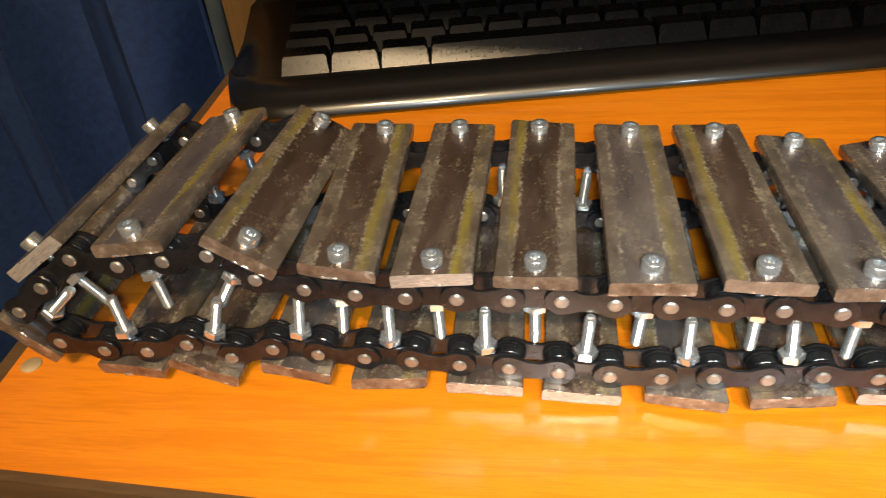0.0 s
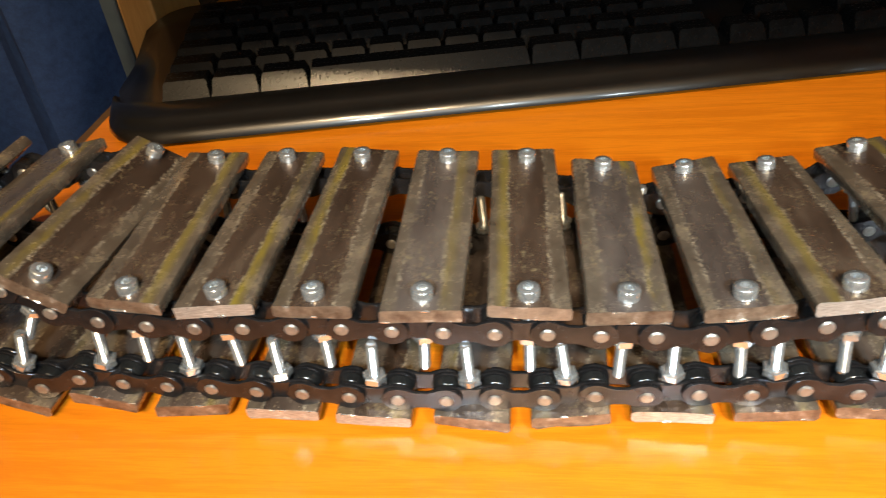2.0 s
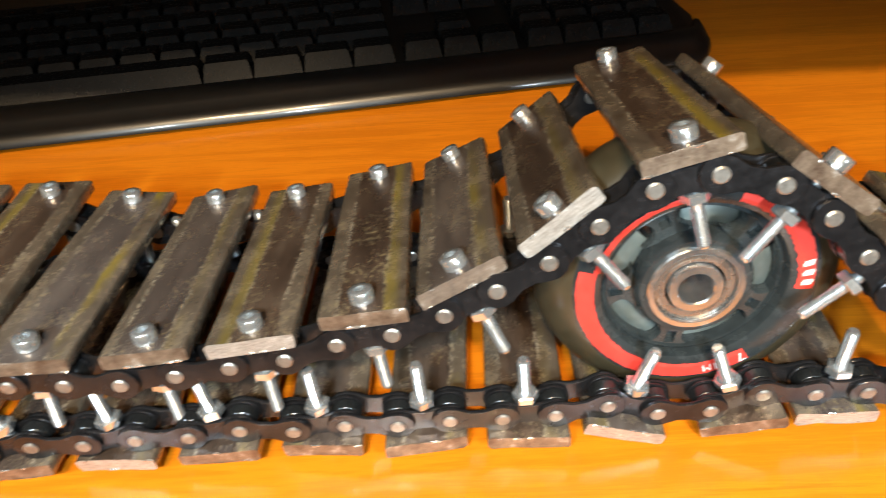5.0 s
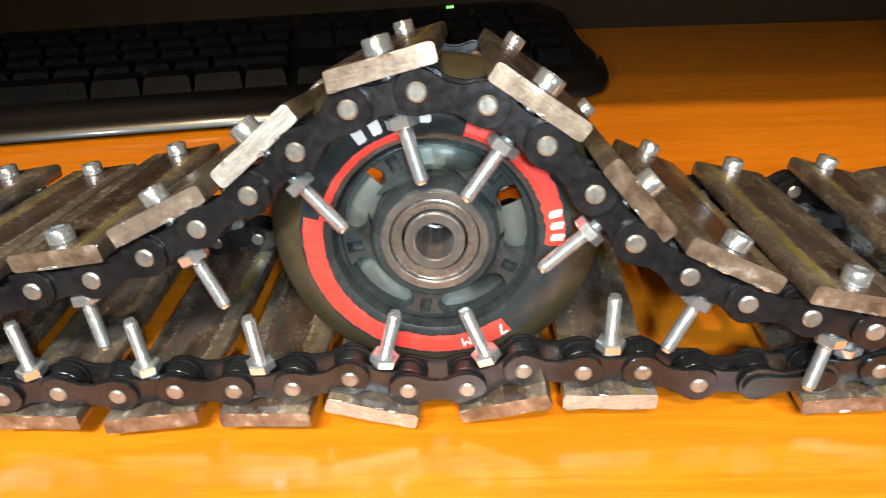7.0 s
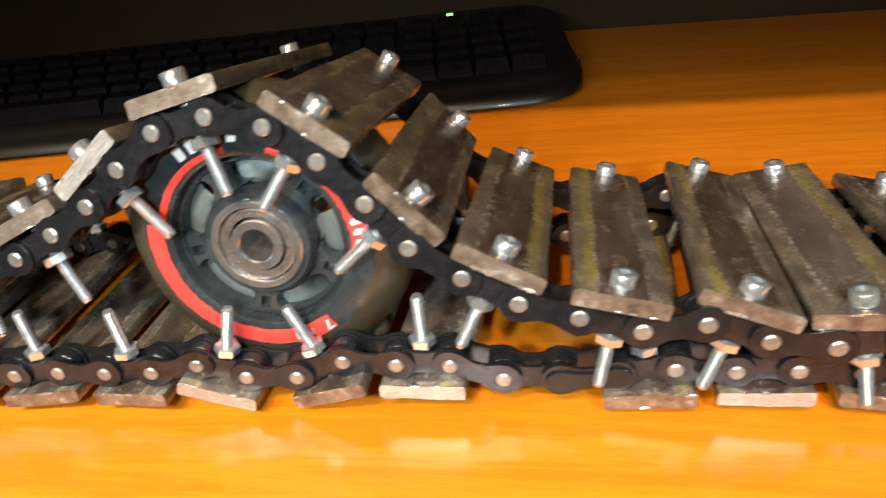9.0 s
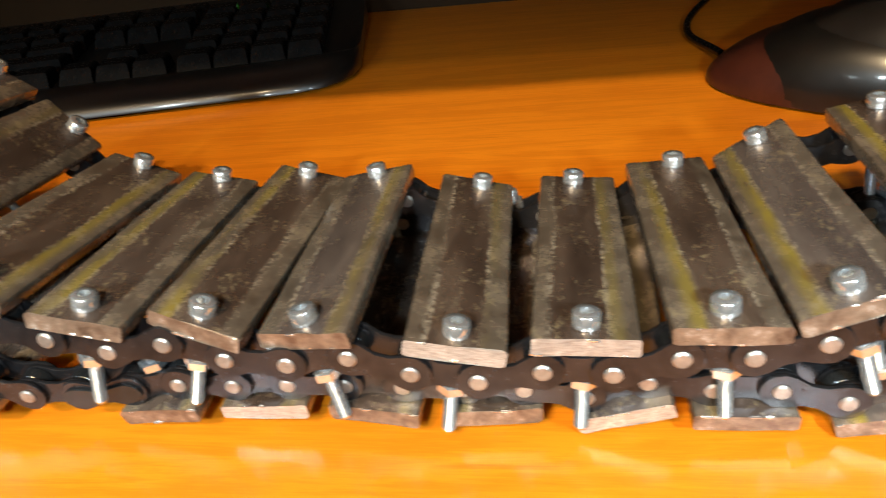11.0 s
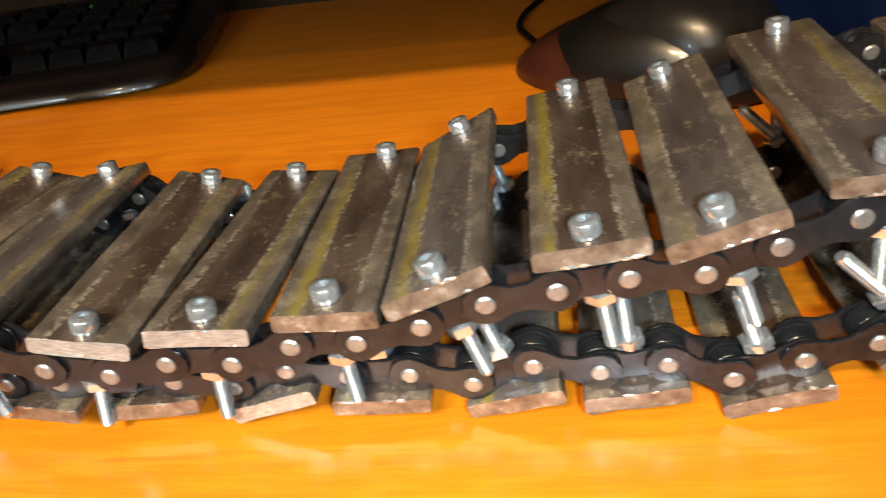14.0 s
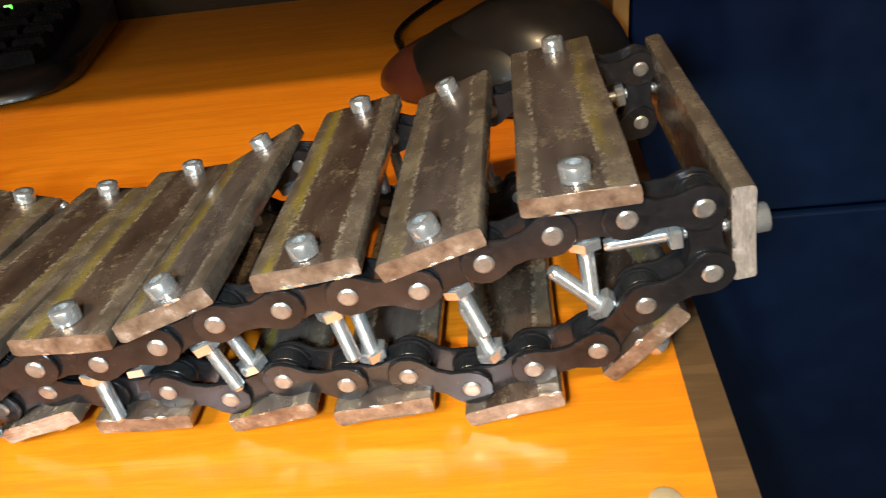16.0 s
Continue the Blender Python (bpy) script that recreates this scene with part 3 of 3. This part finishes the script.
plate_n = 0
UPPER_X = [(near_pins[i].x + near_pins[i + 1].x) * 500 + at_plate(i + 0.5, PLATE_X) for i in range(1, n_up - 1, 2)]
bare = n_up + 3 + 18
for i in range(N):
    j = (i + 1) % N
    inner = (i < n_up and i % 2 == 1) or (i >= n_up - 1 and (i - (n_up - 1)) % 2 == 0)
    if i == N - 1:
        inner = True
    if i == N - 2:
        inner = False
    if not inner or i == bare:
        continue
    a, b = near_pins[i], near_pins[j]
    c, d = far_pins[i], far_pins[j]
    lower = n_up + 2 <= i < N - 2
    along = ((b - a).normalized() * 0.7 + (d - c).normalized() * 0.3).normalized()
    mid_n, mid_f = (a + b) / 2, (c + d) / 2
    # a plate runs straight from bolt to bolt, even where one chain leads the other
    over = (mid_f - mid_n).normalized()
    along = (along - over * along.dot(over)).normalized()
    m = frame_of(mid_n - along * 0.006, mid_n + along * 0.006, over)
    mesh = PLATES[(plate_n * 5 + 3) % 8]
    if not lower and i < n_up:
        k = (i + 1) // 2
        mesh = SKEWED if k == 24 else TORN if k == 20 else mesh
    if i < n_up:
        m = m @ pose(at_plate(i + 0.5, PLATE_X) * MM, 0, at_plate(i + 0.5, PLATE_Z) * MM)
    tilt = random.Random(plate_n).uniform(-1.5, 1.5)
    lead = random.Random(plate_n + 50).uniform(-0.7, 0.7) - (1.3 if lower else 0.0)
    part("track_plate", mesh, track, m @ pose(0, lead * MM, 4.15 * MM, 0, 0, tilt))
    for y in (0, (mid_f - mid_n).length):
        lean = random.Random(plate_n * 3 + y).uniform(-2.5, 2.5)
        # where the runs lie close, a screw that would meet a plate above it is a shorter one
        foot = (mid_n if y == 0 else mid_f).x * 1000
        above = min(abs(foot - x) for x in UPPER_X)
        close = lower and 410 < foot < 570 and above < 12.5
        bolt = part("bolt", SHORT_BOLT if close else BOLT, track, m @ pose(0, y, 8.15 * MM, lean * 0.6, lean, random.uniform(0, 60)))
        part("nut", NUT, bolt, pose(0, 0, (-8.15 - 3.1 - 2.4 - random.Random(plate_n + int(y * 900)).uniform(0, 0.5)) * MM))
    plate_n += 1


# ---------------------------------------------------------------- the skate wheel
def skate_wheel():
    w = thing("inline_skate_wheel", "used black inline skate wheel with red printed ring", "wheel", LEAN @ pose(0.3413, 0.0205, 0.0436))
    bm = bmesh.new()
    prof = [(20.4, -8.4), (21.2, -10.4), (23.2, -11.3), (27.6, -10.8), (32.0, -8.6), (34.3, -5.6), (35.4, -2.5), (35.7, 0), (35.4, 2.5), (34.3, 5.6),
            (32.0, 8.6), (27.6, 10.8), (23.2, 11.3), (21.2, 10.4), (20.4, 8.4), (20.2, 0.0)]
    lathe(bm, [(r * MM, h * MM) for r, h in prof], 96, "Y", closed=True)
    for f in bm.faces:
        r = math.hypot(f.calc_center_median().x, f.calc_center_median().z)
        f.material_index = 1 if r > 29.5 * MM else 0
    part("tyre", mesh_of("tyre", bm, [TYRE, TREAD], 40), w)

    # hub: rim, sleeve, six spokes and the set-back webs between them
    bm = bmesh.new()
    lathe(bm, [(r * MM, h * MM) for r, h in ((20.6, -8.0), (19.6, -8.6), (19.2, -7.8), (19.2, 7.8), (19.6, 8.6), (20.6, 8.0))], 72, "Y", closed=True)
    part("hub_rim", mesh_of("hub_rim", bm, TYRE, 40), w)
    bm = bmesh.new()
    lathe(bm, [(r * MM, h * MM) for r, h in ((11.0, -11.2), (12.4, -11.3), (13.3, -10.0), (13.3, 10.0), (12.4, 11.3), (11.0, 11.2))], 48, "Y", closed=True)
    part("hub_sleeve", mesh_of("hub_sleeve", bm, TYRE, 40), w)
    def spoke_mesh():
        """A broad spoke that flares into the sleeve and the rim, with a slot sunk near its outer end."""
        bm = bmesh.new()
        n = 10
        rows_ = []
        for k in range(n + 1):
            r = 12.9 + (19.5 - 12.9) * k / n
            half = 3.1 + 2.6 * (2 * k / n - 1) ** 2 + (0.9 if k == 0 else 0.0)
            slot = 2.2 if 5 <= k <= 8 else 0.0
            row = [(-half, -5.0), (-half, -7.2), (-half + 0.5, -7.9)]
            row += [(-1.2, -7.9), (-1.1, -7.9 + slot), (1.1, -7.9 + slot), (1.2, -7.9)]
            row += [(half - 0.5, -7.9), (half, -7.2), (half, -5.0), (half, 6.0), (-half, 6.0)]
            rows_.append([bm.verts.new((r * MM, y * MM, z * MM)) for z, y in row])
        for a, b in zip(rows_, rows_[1:]):
            for q in range(len(a)):
                p = (q + 1) % len(a)
                bm.faces.new((a[q], a[p], b[p], b[q]))
        bm.faces.new(rows_[0])
        bm.faces.new(list(reversed(rows_[-1])))
        return mesh_of("spoke", bm, TYRE, 40)

    def web_mesh(gap):
        """The dished floor of one pocket; gap: the step of its sweep that is broken through."""
        bm = bmesh.new()
        inner, outer, n = 12.9, 19.5, 12
        rows_ = []
        for k in range(n + 1):
            a = radians(-32 + 64 * k / n)
            bulge = 2.4 * math.cos((k / n - 0.5) * math.pi)
            row = []
            for q in range(5):
                f = q / 4
                r = inner + (outer - inner) * f
                row.append(bm.verts.new((r * math.cos(a) * MM, (-4.0 - bulge * math.sin(math.pi * (0.2 + 0.7 * f))) * MM, -r * math.sin(a) * MM)))
            rows_.append(row)
        for k in range(n):
            for q in range(4):
                if gap is not None and k in (gap, gap + 1) and q > 0:
                    continue
                bm.faces.new((rows_[k][q], rows_[k][q + 1], rows_[k + 1][q + 1], rows_[k + 1][q]))
        bmesh.ops.solidify(bm, geom=bm.faces[:], thickness=0.0012)
        return mesh_of("web", bm, HUB, 60)

    spoke = spoke_mesh()
    whole, late, early = web_mesh(None), web_mesh(9), web_mesh(2)
    for k in range(5):
        part("spoke", spoke, w, pose(0, 0, 0, 0, -117 + 72 * k, 0))
        part("web", {1: early, 4: late}.get(k, whole), w, pose(0, 0, 0, 0, -81 + 72 * k, 0), "dusty grey-green web")
    for side in (-1, 1):
        bm = bmesh.new()
        lathe(bm, [(r * MM, side * h * MM) for r, h in ((9.3, 5.4), (11.0, 5.4), (11.0, 11.9), (10.7, 12.2), (9.5, 12.2), (9.3, 11.9))], 48, "Y", closed=True)
        race = part("bearing", mesh_of("bearing", bm, BEARING, 35), w)
        bm = bmesh.new()
        lathe(bm, [(r * MM, side * h * MM) for r, h in ((6.75, 11.0), (6.9, 11.25), (7.6, 11.3), (7.8, 11.05), (8.4, 11.05), (8.6, 11.3), (8.95, 11.2), (8.95, 10.6), (6.75, 10.4))], 48, "Y", closed=True)
        part("shield", mesh_of("shield", bm, SHIELD, 35), race, None, "rust-stained bearing shield")
        bm = bmesh.new()
        lathe(bm, [(r * MM, side * h * MM) for r, h in ((4.0, 5.4), (6.2, 5.4), (6.2, 11.9), (6.0, 12.2), (4.3, 12.2), (4.0, 11.9))], 40, "Y", closed=True)
        part("inner_ring", mesh_of("inner_ring", bm, BEARING, 35), race)
    bm = bmesh.new()
    lathe(bm, [(r * MM, h * MM) for r, h in ((4.3, -5.3), (5.6, -5.3), (5.6, 5.3), (4.3, 5.3))], 32, "Y", closed=True)
    part("spacer", mesh_of("spacer", bm, BEARING, 35), w)

    # printed red ring on the near face, from angle to angle (clockwise from the right), and its lettering
    def face_y(r):
        return -float(np.interp(r, (21.2, 23.2, 27.6, 32.0), (10.4, 11.3, 10.8, 8.6))) - 0.2

    def printed(name, a0, a1, r0, r1, mat, label, n=60, ragged=0.0):
        bm = bmesh.new()
        rng = random.Random(n)
        radii = [r0 + (r1 - r0) * k / 4 for k in range(5)]
        rings = []
        for k in range(n + 1):
            a = radians(a0 + (a1 - a0) * k / n)
            row = []
            for q, r in enumerate(radii):
                rr = r + (rng.uniform(-ragged, ragged) if q in (0, 4) else 0)
                row.append(bm.verts.new((rr * math.cos(a) * MM, face_y(rr) * MM, rr * math.sin(a) * MM)))
            rings.append(row)
        for p, q in zip(rings, rings[1:]):
            for k in range(4):
                bm.faces.new((p[k], p[k + 1], q[k + 1], q[k]))
        part(name, mesh_of(name, bm, mat), w, None, label)

    printed("print_ring", 168, 306, 22.8, 26.9, RED, "red printed band on the wheel face", 70, 0.12)
    printed("print_ring", 98, 168, 22.2, 23.7, RED, "thin red printed band", 40, 0.08)
    printed("print_ring", -4, 74, 22.5, 26.4, RED, "scuffed red printed band", 41, 0.25)
    for k, a in enumerate((0, 6, 12)):
        printed("print_bar", a - 1.5, a + 2.0, 23.6, 26.2, WHITE, "white printed bar", 4, 0.3)
    for k, a in enumerate((92, 100, 114, 122)):
        printed("print_bar", a - 2.4, a + 2.4, 24.6, 27.6, WHITE, "white printed mark", 6, 0.2)
    for text, a, size in (("7", 303, 4.2), ("M", 284, 3.0), ("M", 290.5, 3.0)):
        cu = bpy.data.curves.new("print_letter", "FONT")
        cu.body, cu.size, cu.align_x, cu.align_y = text, size * MM, "CENTER", "CENTER"
        r = 24.9
        ob = new("print_letter", cu)
        me = bpy.data.meshes.new_from_object(ob)
        bpy.data.objects.remove(ob)
        me.materials.append(WHITE)
        m = Matrix.Translation((r * math.cos(radians(a)) * MM, (face_y(r) - 0.1) * MM, r * math.sin(radians(a)) * MM)) @ pose(0, 0, 0, 90, 0, 0) @ pose(0, 0, 0, 0, 0, a - 90)
        part("print_letter", me, w, m, "white printed character")


skate_wheel()


# ---------------------------------------------------------------- the keyboard
def keyboard():
    ang = 8.8
    k = thing("keyboard", "black computer keyboard with glossy front lip and dusty keys", "keyboard", pose(-0.029, 0.152, 0.0, 0, 0, ang))
    L, D = 0.460, 0.146
    # body: lip profile swept along the length, rounded in plan at both ends
    prof = [(0.0025, 0.0006), (-0.0018, 0.0026), (-0.0012, 0.0052), (0.0022, 0.0082), (0.0032, 0.0084), (0.0058, 0.0112), (0.0095, 0.0130), (0.0140, 0.0138), (0.020, 0.0131), (0.0262, 0.0102), (0.030, 0.0098), (0.080, 0.0135), (0.118, 0.0180),
            (0.140, 0.0205), (0.146, 0.0175), (0.146, 0.0100), (0.142, 0.0060)]
    bm = bmesh.new()
    xs = [0.0, 0.003, 0.009, 0.018, 0.032, 0.05, 0.15, 0.25, 0.35, L - 0.05, L - 0.032, L - 0.018, L - 0.009, L - 0.003, L]
    rings = []
    for x in xs:
        e = min(x, L - x)
        r = 0.030
        inset = r - math.sqrt(max(0.0, r * r - max(0.0, r - e) ** 2))
        ring = []
        for y, z in prof:
            t = y / D
            yy = y + inset * max(0.0, 1 - 2 * t) - inset * max(0.0, 2 * t - 1)
            drop = 0.006 * max(0.0, 1 - e / 0.012)
            ring.append(bm.verts.new((x, yy, max(0.001, z - (drop * 0.5 if z > 0.0100 else 0)))))
        rings.append(ring)
    for a, b in zip(rings, rings[1:]):
        for q in range(len(prof)):
            p = (q + 1) % len(prof)
            bm.faces.new((a[q], a[p], b[p], b[q]))
    bm.faces.new(rings[0])
    bm.faces.new(list(reversed(rings[-1])))
    part("body", mesh_of("body", bm, GLOSS, 50), k)
    for x in (0.03, L - 0.05):
        for y in (0.02, D - 0.03):
            bm = bmesh.new()
            box(bm, x, x + 0.02, y, y + 0.01, 0.0, 0.004 if y < 0.05 else 0.009, 0.0005)
            part("foot", mesh_of("foot", bm, KEYCAP), k)

    meshes = {}

    def key(x, y, w, d, z, h):
        """One cap: wider at the foot, dished top."""
        tag = (round(w, 4), round(d, 4), round(h, 4))
        if tag not in meshes:
            bm = bmesh.new()
            g = 0.0006
            lv = []
            for zz, ins in ((0, g * 0.5), (h - 0.0010, g + 0.0009), (h, g + 0.0018)):
                lv.append([bm.verts.new((cx, cy, zz)) for cx, cy in ((ins, 0.0004 + 0.80 * zz), (w - ins, 0.0004 + 0.80 * zz), (w - ins, d - ins * 0.6), (ins, d - ins * 0.6))])
            for a, b in zip(lv, lv[1:]):
                for q in range(4):
                    bm.faces.new((a[q], a[(q + 1) % 4], b[(q + 1) % 4], b[q]))
            bm.faces.new(lv[-1])
            meshes[tag] = mesh_of("key", bm, KEYCAP, 30)
        part("key", meshes[tag], k, pose(x, y, z, 3.5, 0, 0))

    u = 0.0192
    x0 = 0.0262
    rows_ = [
        [1.25, 1.25, 1.25, 5.65, 1.25, 1.25, 1.25, 1.1],
        [1.25] + [1] * 11 + [2.0],
        [1.75] + [1] * 11 + [1.5],
        [1.5] + [1] * 12 + [0.75],
        [1] * 13 + [1.25],
    ]
    for n, row in enumerate(rows_):
        x, y, z = x0, 0.0272 + n * 0.0180, 0.0088 + n * 0.0014
        for wide in row:
            key(x, y, wide * u, 0.0178, z, 0.0082)
            x += wide * u
        x += 0.004
        if n == 0:
            for c in range(3):
                key(x + c * u, y, u, 0.0178, z, 0.0082)
        if n == 1:
            key(x + u, y, u, 0.0178, z, 0.0082)
        if n > 2:
            for c in range(3):
                key(x + c * u, y, u, 0.0178, z, 0.0082)
        x += 3 * u + 0.004
        for c in range(4):
            if x + (c + 1) * u < L - 0.008:
                key(x + c * u, y, u, 0.0178, z, 0.0082)
    for c in range(16):
        key(x0 + c * 0.0212, 0.0272 + 5.2 * 0.0180, u * 0.95, 0.0125, 0.0155, 0.0055)
    bm = bmesh.new()
    box(bm, 0.392, 0.3965, 0.1300, 0.1320, 0.0175, 0.0216, 0.0004)
    part("indicator_light", mesh_of("indicator_light", bm, LED), k, None, "lit green indicator")


keyboard()


# ---------------------------------------------------------------- the mouse
def mouse():
    m = thing("computer_mouse", "dark grey computer mouse with glossy black band and dark red grip", "mouse", pose(0.634, 0.188, 0.0, 0, 0, -32))

    def shell(name, sx, sy, h, mat, label="", lift=0.0, power=0.6, shift=0.0):
        bm = bmesh.new()
        nu, nv = 44, 14
        rings = []
        for v in range(nv + 1):
            t = v / nv * math.pi / 2
            ring = []
            for q in range(nu):
                a = 2 * math.pi * q / nu
                c, s = math.cos(a), math.sin(a)
                ex = math.copysign(abs(c) ** 0.8, c) * sx * math.cos(t) ** power
                ey = math.copysign(abs(s) ** 0.8, s) * sy * math.cos(t) ** power
                z = lift + h * math.sin(t) * (1 - 0.42 * (ex / sx) ** 2 + 0.12 * ex / sx)
                ring.append(bm.verts.new((ex + shift, ey, z)))
            rings.append(ring)
        for a, b in zip(rings, rings[1:]):
            for q in range(nu):
                bm.faces.new((a[q], a[(q + 1) % nu], b[(q + 1) % nu], b[q]))
        bm.faces.new(rings[0])
        bmesh.ops.remove_doubles(bm, verts=bm.verts, dist=0.00005)
        part(name, mesh_of(name, bm, mat, 60), m, None, label)

    shell("grip", 0.0545, 0.0335, 0.0235, MOUSE_SIDE, "dark red side grip", 0.0015, 0.42)
    shell("band", 0.0490, 0.0340, 0.0285, GLOSS, "glossy black band", 0.0020, 0.46, 0.0035)
    shell("shell", 0.0435, 0.0300, 0.0355, MOUSE_TOP, "dark grey top shell", 0.0025, 0.50, 0.0125)
    cu = bpy.data.curves.new("cable", "CURVE")
    cu.dimensions, cu.bevel_depth, cu.bevel_resolution = "3D", 0.0018, 3
    sp = cu.splines.new("BEZIER")
    pts = ((-0.052, 0.004, 0.006), (-0.085, 0.045, 0.002), (-0.10, 0.12, 0.002))
    sp.bezier_points.add(len(pts) - 1)
    for bp, co in zip(sp.bezier_points, pts):
        bp.co = co
        bp.handle_left_type = bp.handle_right_type = "AUTO"
    tmp = new("cable", cu)
    me = bpy.data.meshes.new_from_object(tmp)
    bpy.data.objects.remove(tmp)
    me.materials.append(KEYCAP)
    part("cable", me, m, None, "thin black cable")


mouse()
